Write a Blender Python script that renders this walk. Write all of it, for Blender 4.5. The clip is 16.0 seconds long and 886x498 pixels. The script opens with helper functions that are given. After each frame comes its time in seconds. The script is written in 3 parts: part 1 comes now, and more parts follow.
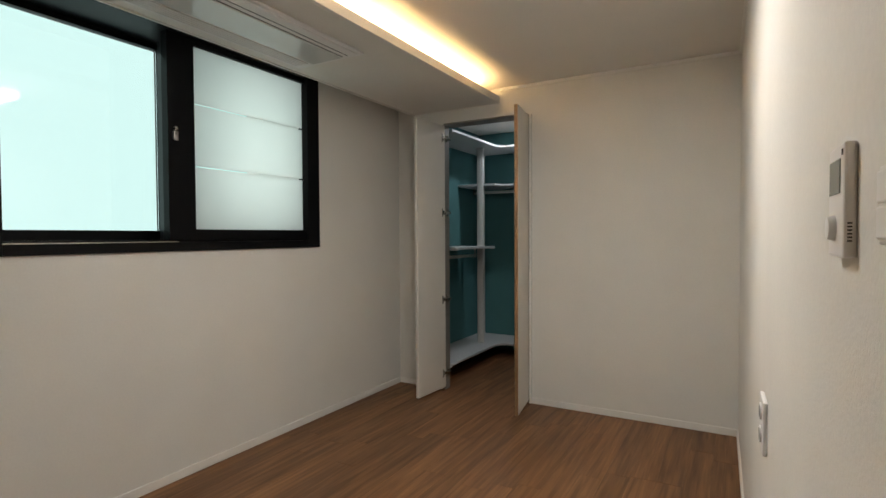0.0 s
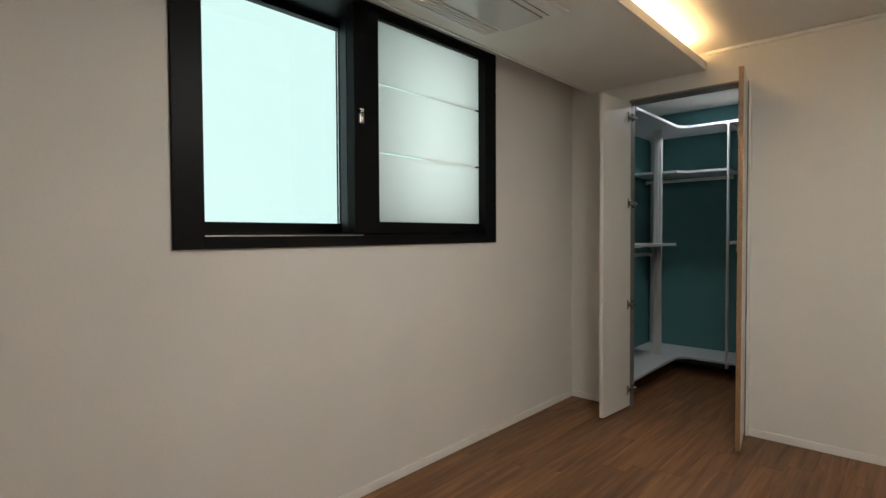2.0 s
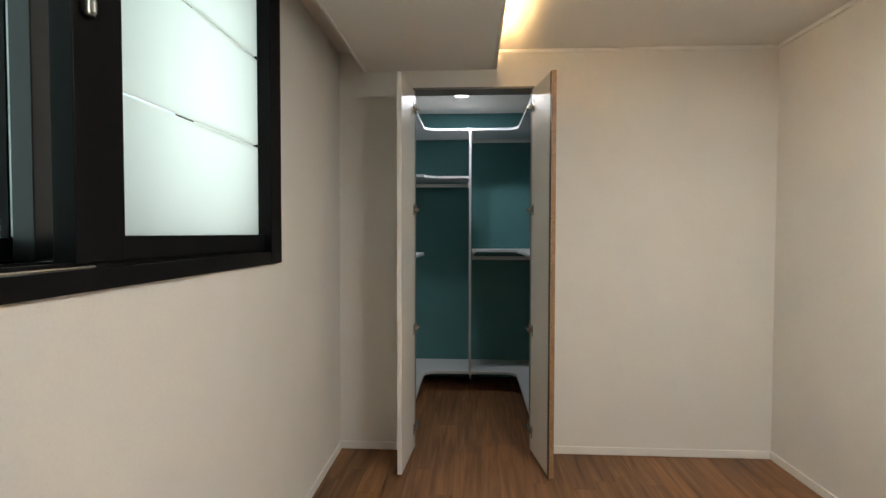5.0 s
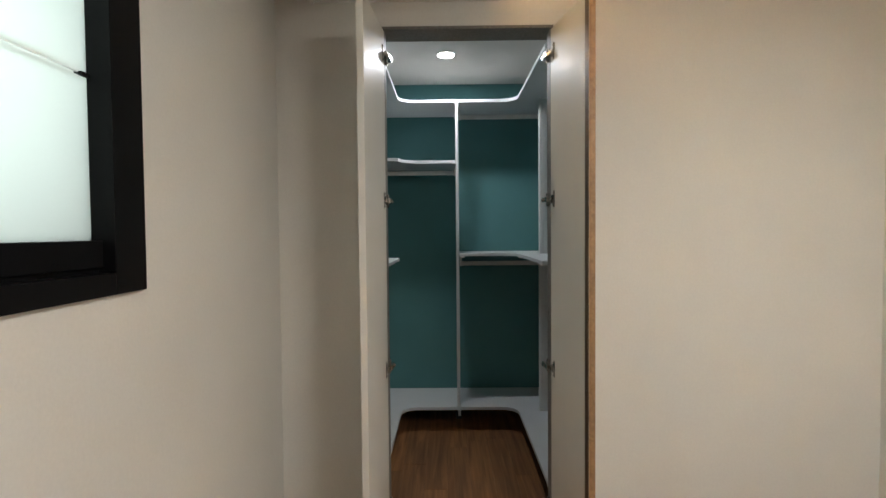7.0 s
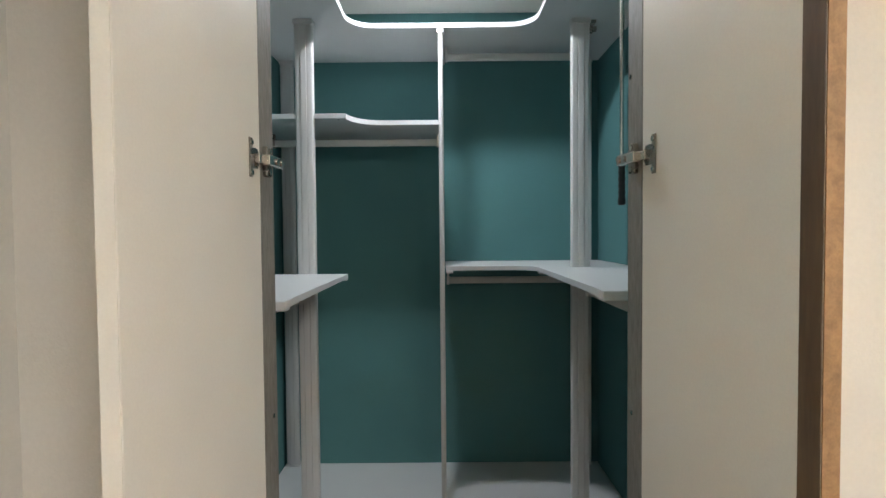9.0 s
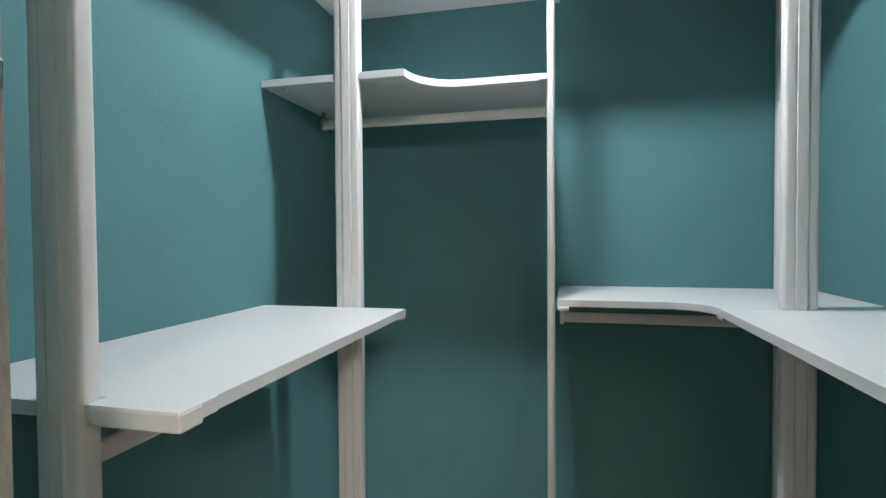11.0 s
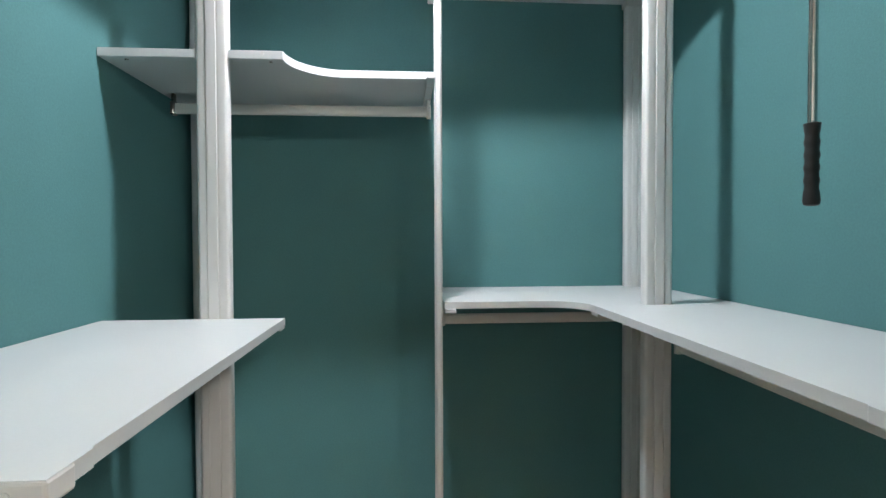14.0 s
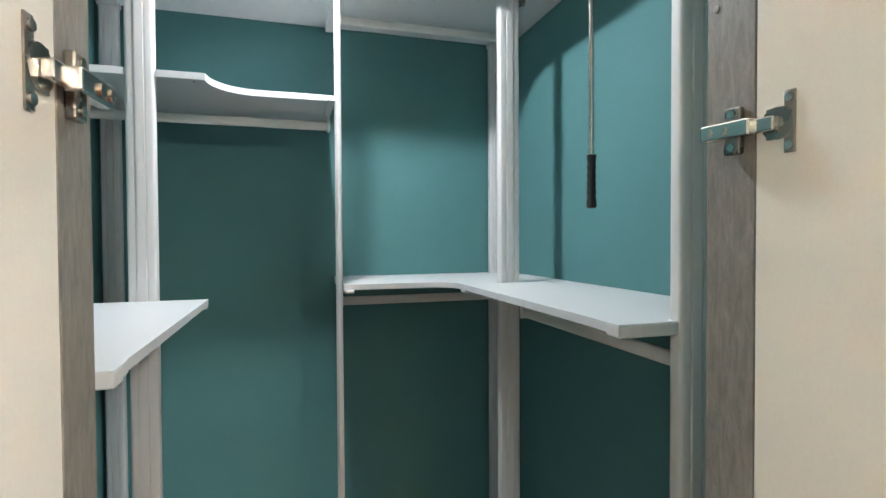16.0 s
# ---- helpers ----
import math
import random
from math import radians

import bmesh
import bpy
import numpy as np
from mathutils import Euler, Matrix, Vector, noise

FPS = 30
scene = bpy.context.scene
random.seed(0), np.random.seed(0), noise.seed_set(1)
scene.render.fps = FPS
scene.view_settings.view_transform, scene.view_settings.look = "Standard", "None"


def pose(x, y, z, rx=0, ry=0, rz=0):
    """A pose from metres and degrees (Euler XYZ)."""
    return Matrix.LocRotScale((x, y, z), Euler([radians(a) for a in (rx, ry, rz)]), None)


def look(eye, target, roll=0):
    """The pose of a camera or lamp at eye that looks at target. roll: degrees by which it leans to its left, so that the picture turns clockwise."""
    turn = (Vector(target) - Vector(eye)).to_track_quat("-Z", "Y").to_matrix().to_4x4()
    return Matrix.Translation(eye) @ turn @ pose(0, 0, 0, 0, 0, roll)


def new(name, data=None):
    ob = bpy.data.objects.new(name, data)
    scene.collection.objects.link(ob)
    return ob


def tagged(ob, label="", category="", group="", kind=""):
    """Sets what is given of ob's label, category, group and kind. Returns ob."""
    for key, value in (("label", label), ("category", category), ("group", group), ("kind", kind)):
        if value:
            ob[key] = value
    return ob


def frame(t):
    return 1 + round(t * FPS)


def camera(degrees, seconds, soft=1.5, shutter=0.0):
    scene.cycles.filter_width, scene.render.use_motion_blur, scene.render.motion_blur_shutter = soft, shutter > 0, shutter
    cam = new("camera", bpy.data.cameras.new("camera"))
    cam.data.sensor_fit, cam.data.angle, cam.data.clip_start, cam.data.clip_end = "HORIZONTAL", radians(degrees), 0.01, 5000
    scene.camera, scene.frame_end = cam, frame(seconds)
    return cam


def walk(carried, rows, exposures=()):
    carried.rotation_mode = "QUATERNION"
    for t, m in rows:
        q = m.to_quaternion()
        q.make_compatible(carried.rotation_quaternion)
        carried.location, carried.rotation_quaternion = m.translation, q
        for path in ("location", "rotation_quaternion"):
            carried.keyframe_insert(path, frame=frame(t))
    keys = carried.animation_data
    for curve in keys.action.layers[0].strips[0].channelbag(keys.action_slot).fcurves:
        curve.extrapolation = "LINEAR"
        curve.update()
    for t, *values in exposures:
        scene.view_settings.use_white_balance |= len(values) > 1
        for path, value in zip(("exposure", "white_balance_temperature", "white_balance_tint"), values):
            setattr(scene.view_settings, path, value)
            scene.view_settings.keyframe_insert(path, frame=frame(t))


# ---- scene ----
cam = camera(81.3, 16.0)
PATH = [
    (0, (2.427, -3.505, 1.217), (1.439, -1.767, 1.165), -0.3),
    (0.5, (2.429, -3.499, 1.202), (1.255, -1.88, 1.154), -0.4),
    (1, (2.28, -3.496, 1.201), (0.969, -1.986, 1.149), -0.4),
    (1.5, (2.086, -3.483, 1.183), (0.746, -1.999, 1.133), -0.3),
    (2, (1.846, -3.409, 1.193), (0.502, -1.929, 1.138), -0.3),
    (2.5, (1.557, -3.341, 1.194), (0.319, -1.771, 1.133), -0.0),
    (3, (1.32, -3.258, 1.192), (0.352, -1.509, 1.133), 0.0),
    (3.5, (1.135, -3.115, 1.212), (0.432, -1.243, 1.153), 0.1),
    (4, (0.956, -3.02, 1.217), (0.491, -1.075, 1.163), -0.1),
    (4.5, (0.832, -2.971, 1.247), (0.603, -0.985, 1.189), 0.1),
    (4.7, (0.803, -2.963, 1.261), (0.642, -0.971, 1.201), 0.4),
    (7, (0.684, -2.062, 1.267), (0.668, -0.063, 1.202), -0.5),
    (7.5, (0.719, -1.771, 1.27), (0.727, 0.228, 1.197), -0.5),
    (8, (0.754, -1.447, 1.246), (0.767, 0.552, 1.183), -0.5),
    (10.3, (0.757, -0.33, 1.298), (0.589, 1.662, 1.235), -0.4),
    (10.5, (0.756, -0.267, 1.289), (0.519, 1.718, 1.233), -0.4),
    (11, (0.789, -0.159, 1.297), (0.324, 1.786, 1.248), -0.4),
    (11.5, (0.792, -0.127, 1.295), (0.145, 1.765, 1.248), -0.4),
    (12, (0.79, -0.117, 1.296), (0.091, 1.757, 1.244), -0.3),
    (12.5, (0.754, -0.107, 1.295), (0.119, 1.789, 1.247), 0.0),
    (13, (0.694, -0.093, 1.282), (0.388, 1.883, 1.253), -0.0),
    (13.5, (0.676, -0.101, 1.294), (0.643, 1.898, 1.244), -0.1),
    (14, (0.669, -0.11, 1.297), (0.811, 1.884, 1.252), -0.2),
    (14.5, (0.662, -0.119, 1.302), (0.898, 1.867, 1.252), -0.3),
    (15, (0.655, -0.15, 1.294), (0.97, 1.825, 1.249), -0.3),
    (15.5, (0.639, -0.238, 1.276), (1.031, 1.723, 1.238), -0.3),
    (16, (0.605, -0.425, 1.275), (1.173, 1.492, 1.233), -0.3),
]
EXPOSURES = [(0, 0.0), (3.5, 0.1), (4.5, 0.4), (7.0, 0.65), (8.2, 0.9), (10.3, 1.87), (14.0, 2.0), (16.0, 2.12)]
walk(cam, [(t, look(eye, aim, roll)) for t, eye, aim, roll in PATH], EXPOSURES)

# ---- light ----
world = bpy.data.worlds.new("world")
scene.world = world
world.use_nodes = True
world.node_tree.nodes["Background"].inputs[0].default_value = (1.0, 1.0, 0.98, 1)
world.node_tree.nodes["Background"].inputs[1].default_value = 2.6


def area_lamp(name, m, energy, color, size, size_y=0.0, shape="RECTANGLE"):
    data = bpy.data.lights.new(name, "AREA")
    data.energy, data.color, data.shape, data.size = energy, color, shape, size
    if size_y:
        data.size_y = size_y
    ob = new(name, data)
    ob.matrix_world = m
    return ob


ROOM_LAMP = (1.70, -2.02, 2.3)
DOWNLIGHT = (0.687, 0.972, 2.302)
area_lamp("room_lamp_light", pose(ROOM_LAMP[0], ROOM_LAMP[1], 2.206), 15.0, (1.0, 0.965, 0.91), 0.46, 0.46)
area_lamp("downlight_light", pose(DOWNLIGHT[0], DOWNLIGHT[1], 2.290), 4.9, (0.90, 0.935, 1.0), 0.085, shape="DISK")

# added fill lamp outside, behind the frosted pane, to brighten it
area_lamp("pane_fill_light", pose(-0.42, -1.32, 1.70, 0, -90, 0), 1.2, (0.88, 1.0, 0.97), 1.0, 0.58)


# ---- materials ----
def material(name, color, rough=0.5, metal=0.0, vary=0.0, scale=6.0, bump=0.0, bump_scale=300.0, emit=0.0, fine=0.0):
    m = bpy.data.materials.new(name)
    m.use_nodes = True
    n, l = m.node_tree.nodes, m.node_tree.links
    b = n["Principled BSDF"]
    b.inputs["Base Color"].default_value = (*color, 1)
    b.inputs["Roughness"].default_value = rough
    b.inputs["Metallic"].default_value = metal
    if emit:
        b.inputs["Base Color"].default_value = (0, 0, 0, 1)
        b.inputs["Emission Color"].default_value = (*color, 1)
        b.inputs["Emission Strength"].default_value = emit
    tc = n.new("ShaderNodeTexCoord")
    if vary or fine:
        t1 = n.new("ShaderNodeTexNoise")
        t1.inputs["Scale"].default_value, t1.inputs["Detail"].default_value = scale, 4
        l.new(tc.outputs["Object"], t1.inputs["Vector"])
        t2 = n.new("ShaderNodeTexNoise")
        t2.inputs["Scale"].default_value, t2.inputs["Detail"].default_value = bump_scale * 0.5, 3
        l.new(tc.outputs["Object"], t2.inputs["Vector"])
        r1 = n.new("ShaderNodeMapRange")
        r1.inputs[1].default_value, r1.inputs[2].default_value = 0.3, 0.7
        r1.inputs[3].default_value, r1.inputs[4].default_value = 1 - vary, 1 + vary
        l.new(t1.outputs["Fac"], r1.inputs[0])
        r2 = n.new("ShaderNodeMapRange")
        r2.inputs[1].default_value, r2.inputs[2].default_value = 0.3, 0.7
        r2.inputs[3].default_value, r2.inputs[4].default_value = 1 - fine, 1 + fine
        l.new(t2.outputs["Fac"], r2.inputs[0])
        mu = n.new("ShaderNodeMath")
        mu.operation = "MULTIPLY"
        l.new(r1.outputs[0], mu.inputs[0])
        l.new(r2.outputs[0], mu.inputs[1])
        mx = n.new("ShaderNodeVectorMath")
        mx.operation = "SCALE"
        mx.inputs[0].default_value = color
        l.new(mu.outputs[0], mx.inputs["Scale"])
        l.new(mx.outputs[0], b.inputs["Base Color"])
        rr = n.new("ShaderNodeMapRange")
        rr.inputs[3].default_value, rr.inputs[4].default_value = max(rough - 0.07, 0.02), min(rough + 0.07, 1)
        l.new(t1.outputs["Fac"], rr.inputs[0])
        l.new(rr.outputs[0], b.inputs["Roughness"])
    if bump:
        t3 = n.new("ShaderNodeTexNoise")
        t3.inputs["Scale"].default_value, t3.inputs["Detail"].default_value = bump_scale, 3
        l.new(tc.outputs["Object"], t3.inputs["Vector"])
        bp = n.new("ShaderNodeBump")
        bp.inputs["Strength"].default_value, bp.inputs["Distance"].default_value = bump, 0.002
        l.new(t3.outputs["Fac"], bp.inputs["Height"])
        l.new(bp.outputs[0], b.inputs["Normal"])
    return m


def wood(name, dark, light, rough, stretch=(45, 3.0, 45), jitter=0.12):
    """Streaky grain along the object's y axis, shifted and toned by Object Info's Random."""
    m = bpy.data.materials.new(name)
    m.use_nodes = True
    n, l = m.node_tree.nodes, m.node_tree.links
    b = n["Principled BSDF"]
    tc, oi = n.new("ShaderNodeTexCoord"), n.new("ShaderNodeObjectInfo")
    sh = n.new("ShaderNodeVectorMath")
    sh.operation = "MULTIPLY_ADD"
    l.new(oi.outputs["Random"], sh.inputs[0])
    sh.inputs[1].default_value = (37, 51, 17)
    l.new(tc.outputs["Object"], sh.inputs[2])
    mp = n.new("ShaderNodeMapping")
    mp.inputs["Scale"].default_value = stretch
    l.new(sh.outputs[0], mp.inputs["Vector"])
    t1 = n.new("ShaderNodeTexNoise")
    t1.inputs["Scale"].default_value, t1.inputs["Detail"].default_value, t1.inputs["Distortion"].default_value = 1.0, 6, 0.6
    l.new(mp.outputs[0], t1.inputs["Vector"])
    mp2 = n.new("ShaderNodeMapping")
    mp2.inputs["Scale"].default_value = (stretch[0] * 6, stretch[1] * 3, stretch[2] * 6)
    l.new(sh.outputs[0], mp2.inputs["Vector"])
    t2 = n.new("ShaderNodeTexNoise")
    t2.inputs["Scale"].default_value, t2.inputs["Detail"].default_value = 1.0, 3
    l.new(mp2.outputs[0], t2.inputs["Vector"])
    mix = n.new("ShaderNodeMath")
    mix.operation = "MULTIPLY_ADD"
    l.new(t2.outputs["Fac"], mix.inputs[0])
    mix.inputs[1].default_value = 0.35
    l.new(t1.outputs["Fac"], mix.inputs[2])
    rp = n.new("ShaderNodeValToRGB")
    rp.color_ramp.elements[0].position, rp.color_ramp.elements[1].position = 0.40, 0.95
    rp.color_ramp.elements[0].color, rp.color_ramp.elements[1].color = (*dark, 1), (*light, 1)
    l.new(mix.outputs[0], rp.inputs[0])
    tone = n.new("ShaderNodeMapRange")
    tone.inputs[3].default_value, tone.inputs[4].default_value = 1 - jitter, 1 + jitter
    l.new(oi.outputs["Random"], tone.inputs[0])
    sc = n.new("ShaderNodeVectorMath")
    sc.operation = "SCALE"
    l.new(rp.outputs[0], sc.inputs[0])
    l.new(tone.outputs[0], sc.inputs["Scale"])
    l.new(sc.outputs[0], b.inputs["Base Color"])
    rr = n.new("ShaderNodeMapRange")
    rr.inputs[3].default_value, rr.inputs[4].default_value = rough + 0.08, rough - 0.06
    l.new(t1.outputs["Fac"], rr.inputs[0])
    l.new(rr.outputs[0], b.inputs["Roughness"])
    bp = n.new("ShaderNodeBump")
    bp.inputs["Strength"].default_value, bp.inputs["Distance"].default_value = 0.15, 0.001
    l.new(mix.outputs[0], bp.inputs["Height"])
    l.new(bp.outputs[0], b.inputs["Normal"])
    return m


def frosted(name, color):
    """Frosted pane: mostly scattering, a little gloss."""
    m = bpy.data.materials.new(name)
    m.use_nodes = True
    n, l = m.node_tree.nodes, m.node_tree.links
    n.remove(n["Principled BSDF"])
    tr, gl, mx = n.new("ShaderNodeBsdfTranslucent"), n.new("ShaderNodeBsdfGlossy"), n.new("ShaderNodeMixShader")
    tc, tx = n.new("ShaderNodeTexCoord"), n.new("ShaderNodeTexNoise")
    tx.inputs["Scale"].default_value = 3.0
    l.new(tc.outputs["Object"], tx.inputs["Vector"])
    rp = n.new("ShaderNodeValToRGB")
    rp.color_ramp.elements[0].color = (*[c * 0.95 for c in color], 1)
    rp.color_ramp.elements[1].color = (*color, 1)
    l.new(tx.outputs["Fac"], rp.inputs[0])
    l.new(rp.outputs[0], tr.inputs["Color"])
    gl.inputs["Roughness"].default_value = 0.25
    mx.inputs[0].default_value = 0.06
    l.new(tr.outputs[0], mx.inputs[1])
    l.new(gl.outputs[0], mx.inputs[2])
    l.new(mx.outputs[0], n["Material Output"].inputs["Surface"])
    return m


def clear_glass(name):
    m = bpy.data.materials.new(name)
    m.use_nodes = True
    b = m.node_tree.nodes["Principled BSDF"]
    b.inputs["Base Color"].default_value = (1.0, 1.0, 1.0, 1)
    b.inputs["Roughness"].default_value = 0.03
    b.inputs["Transmission Weight"].default_value = 1.0
    b.inputs["IOR"].default_value = 1.45
    return m


WALLPAPER = material("wallpaper", (0.72, 0.70, 0.655), 0.85, vary=0.03, scale=2.5, bump=0.25, bump_scale=220, fine=0.02)
CEIL_PAPER = material("ceiling_paper", (0.76, 0.73, 0.68), 0.85, vary=0.025, scale=2.0, bump=0.3, bump_scale=220, fine=0.02)
TEAL = material("teal_wallpaper", (0.086, 0.211, 0.216), 0.75, vary=0.05, scale=3.0, bump=0.35, bump_scale=420, fine=0.05)
TEAL.node_tree.nodes["Principled BSDF"].inputs["Specular IOR Level"].default_value = 0.25
TRIM = material("white_trim", (0.78, 0.76, 0.72), 0.45, vary=0.03, scale=8, bump=0.05)
DOOR_FILM = material("door_film", (0.74, 0.71, 0.655), 0.42, vary=0.025, scale=5, bump=0.08, bump_scale=500, fine=0.02)
EDGE_TAN = wood("door_edge_tan", (0.17, 0.095, 0.045), (0.34, 0.20, 0.095), 0.5, (60, 60, 60))
PROFILE_BROWN = wood("profile_brown", (0.07, 0.045, 0.026), (0.15, 0.095, 0.052), 0.45, (60, 60, 5))
JAMB = wood("jamb_film", (0.15, 0.138, 0.122), (0.255, 0.238, 0.215), 0.5, (130, 130, 30), 0.0)
SHELF_WHITE = material("shelf_white", (0.60, 0.61, 0.61), 0.38, vary=0.02, scale=6, bump=0.05, bump_scale=500, fine=0.015)
POST_WHITE = material("post_white", (0.63, 0.62, 0.61), 0.45, vary=0.015, scale=6, bump=0.04)
ROD_WHITE = material("rod_white", (0.66, 0.64, 0.605), 0.35, vary=0.03, scale=12)
DARK_BLACK = material("window_black", (0.004, 0.004, 0.0045), 0.42, vary=0.15, scale=5, bump=0.03)
DARK_BLACK.node_tree.nodes["Principled BSDF"].inputs["Specular IOR Level"].default_value = 0.12
DARK_SATIN = material("window_satin_black", (0.012, 0.015, 0.017), 0.35, vary=0.15, scale=5, bump=0.03)
RUBBER = material("black_rubber", (0.012, 0.012, 0.012), 0.55, vary=0.2, scale=30, bump=0.15, bump_scale=600)
STEEL = material("nickel_steel", (0.62, 0.59, 0.54), 0.22, 1.0, vary=0.08, scale=30)
STEEL_DARK = material("dark_nickel", (0.30, 0.28, 0.25), 0.28, 1.0, vary=0.1, scale=30)
PLASTIC = material("white_plastic", (0.76, 0.74, 0.72), 0.4, vary=0.02, scale=20, bump=0.03)
GREY_SCREEN = material("grey_screen", (0.22, 0.23, 0.21), 0.25, vary=0.05, scale=20)
AC_GLOSS = material("gloss_white_panel", (0.70, 0.71, 0.69), 0.08, vary=0.01, scale=4)
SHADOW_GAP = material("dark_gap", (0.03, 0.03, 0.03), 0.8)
LED_WARM = material("led_warm", (1.0, 0.64, 0.28), 0.5, emit=175.0)
LED_WHITE = material("led_white", (1.0, 0.98, 0.95), 0.5, emit=10.5)
LED_COOL = material("led_cool", (0.95, 0.99, 1.0), 0.5, emit=12.0)
ALU = material("pale_aluminium", (0.72, 0.80, 0.79), 0.35, 0.1, vary=0.05, scale=20)
FLOOR_WOOD = wood("floor_wood", (0.082, 0.034, 0.012), (0.275, 0.130, 0.050), 0.50, (34, 1.8, 34), 0.16)
FROST = frosted("frosted_film", (0.95, 0.93, 0.91))
GLASS = clear_glass("clear_glass")
SKY_GLOW = material("sky_glow", (0.70, 1.0, 0.955), 1.0, emit=1.0)


# ---- builders ----
def mesh_of(bm, name, mat, smooth=False):
    bmesh.ops.recalc_face_normals(bm, faces=bm.faces)
    me = bpy.data.meshes.new(name)
    bm.to_mesh(me)
    bm.free()
    me.materials.append(mat)
    if smooth:
        for p in me.polygons:
            p.use_smooth = True
        me.set_sharp_from_angle(angle=radians(35))
    return me


def part(name, bm, mat, parent, label="", smooth=False):
    ob = new(name, mesh_of(bm, name, mat, smooth))
    ob.parent = parent
    return tagged(ob, label)


def add_box(bm, x0, x1, y0, y1, z0, z1, bevel=0.0, seg=2):
    r = bmesh.ops.create_cube(bm, size=1)
    vs = r["verts"]
    for v in vs:
        v.co = ((x0 + x1) / 2 + v.co.x * (x1 - x0), (y0 + y1) / 2 + v.co.y * (y1 - y0), (z0 + z1) / 2 + v.co.z * (z1 - z0))
    if bevel:
        es = {e for v in vs for e in v.link_edges}
        bmesh.ops.bevel(bm, geom=list(es), offset=bevel, segments=seg, affect="EDGES", profile=0.5)
    return bm


def box(x0, x1, y0, y1, z0, z1, bevel=0.0, seg=2):
    return add_box(bmesh.new(), x0, x1, y0, y1, z0, z1, bevel, seg)


def boxes(*items):
    bm = bmesh.new()
    for it in items:
        add_box(bm, *it)
    return bm


def prism(outline, z0, z1, bevel=0.0, bm=None):
    """A plan outline raised from z0 to z1."""
    bm = bm or bmesh.new()
    low = [bm.verts.new((x, y, z0)) for x, y in outline]
    high = [bm.verts.new((x, y, z1)) for x, y in outline]
    n = len(outline)
    caps = [bm.faces.new(low[::-1]), bm.faces.new(high)]
    for i in range(n):
        bm.faces.new((low[i], low[(i + 1) % n], high[(i + 1) % n], high[i]))
    if bevel:
        bmesh.ops.bevel(bm, geom=list({e for f in caps for e in f.edges}), offset=bevel, segments=2, affect="EDGES", profile=0.5)
    return bm


def cyl(p, q, r0, r1=None, seg=24, bm=None):
    bm = bm or bmesh.new()
    p, q = Vector(p), Vector(q)
    d = q - p
    m = Matrix.Translation((p + q) / 2) @ d.to_track_quat("Z", "Y").to_matrix().to_4x4()
    bmesh.ops.create_cone(bm, cap_ends=True, segments=seg, radius1=r0, radius2=r0 if r1 is None else r1, depth=d.length, matrix=m)
    return bm


def lathe(profile, center, seg=28):
    """Turned about a vertical axis through center: (radius, height) pairs."""
    bm = bmesh.new()
    rings = []
    for r, z in profile:
        rings.append([bm.verts.new((center[0] + r * math.cos(2 * math.pi * i / seg), center[1] + r * math.sin(2 * math.pi * i / seg), center[2] + z)) for i in range(seg)])
    for a, b in zip(rings, rings[1:]):
        for i in range(seg):
            bm.faces.new((a[i], a[(i + 1) % seg], b[(i + 1) % seg], b[i]))
    bm.faces.new(rings[0][::-1])
    bm.faces.new(rings[-1])
    return bm


def arc(cx, cy, r, a0, a1, n=10):
    return [(cx + r * math.cos(radians(a0 + (a1 - a0) * i / n)), cy + r * math.sin(radians(a0 + (a1 - a0) * i / n))) for i in range(n + 1)]


def structure(name, bm, mat, label="", smooth=False):
    return tagged(new(name, mesh_of(bm, name, mat, smooth)), label, kind="structure")


def thing(name, label, category, at=(0, 0, 0), group="", turn=0.0):
    ob = new(name)
    ob.empty_display_size = 0.05
    ob.matrix_world = pose(*at, 0, 0, turn)
    return tagged(ob, label, category, group)


# ---- structure: the room ----
H = 2.30
BACK = -4.7
WY = 0.035
OPEN_L, OPEN_R, OPEN_H = 0.438, 1.104, 2.081
WY0, WY1, WZ0, WZ1 = -2.735, -0.918, 1.146, 2.25
CX0, CX1, CY1, CH = -0.015, 1.495, 1.595, 2.302
WALL_T = 0.092  # inner face of the closet's front wall


def right_x(y):
    return 2.448 - 0.0225 * y


structure("wall_window", boxes((-0.36, 0, BACK, WY, 0, WZ0), (-0.36, 0, BACK, WY0, WZ0, 2.42), (-0.36, 0, WY1, WY, WZ0, 2.42), (-0.36, 0, WY0, WY1, WZ1, 2.42)), WALLPAPER, "cream wallpapered wall round the black window")
structure("wall_closet", boxes((-0.22, OPEN_L - 0.012, WY, WALL_T, 0, 2.42), (OPEN_R + 0.012, 2.72, WY, WALL_T, 0, 2.42), (OPEN_L - 0.012, OPEN_R + 0.012, WY, WALL_T, OPEN_H + 0.012, 2.42)), WALLPAPER, "cream wallpapered wall with the closet doorway")
structure("wall_side", prism([(right_x(WY), WY), (right_x(BACK), BACK), (2.75, BACK), (2.75, WY)], 0, 2.42), WALLPAPER, "cream embossed wallpaper on the side wall")
structure("wall_back", box(-0.22, 2.75, BACK - 0.12, BACK, 0, 2.42), WALLPAPER, "cream wallpapered wall behind the walk")
structure("ceiling", box(-0.22, 2.75, BACK, WY, H, H + 0.1), CEIL_PAPER, "cream papered ceiling")
soffit = boxes((0.16, 0.68, BACK, WY, 2.19, H), (0.68, 0.885, BACK, WY, 2.19, 2.21), (0.885, 0.902, BACK, WY, 2.19, 2.24, 0.002))
structure("ceiling_soffit", soffit, CEIL_PAPER, "lowered ceiling strip with a light cove along its edge")
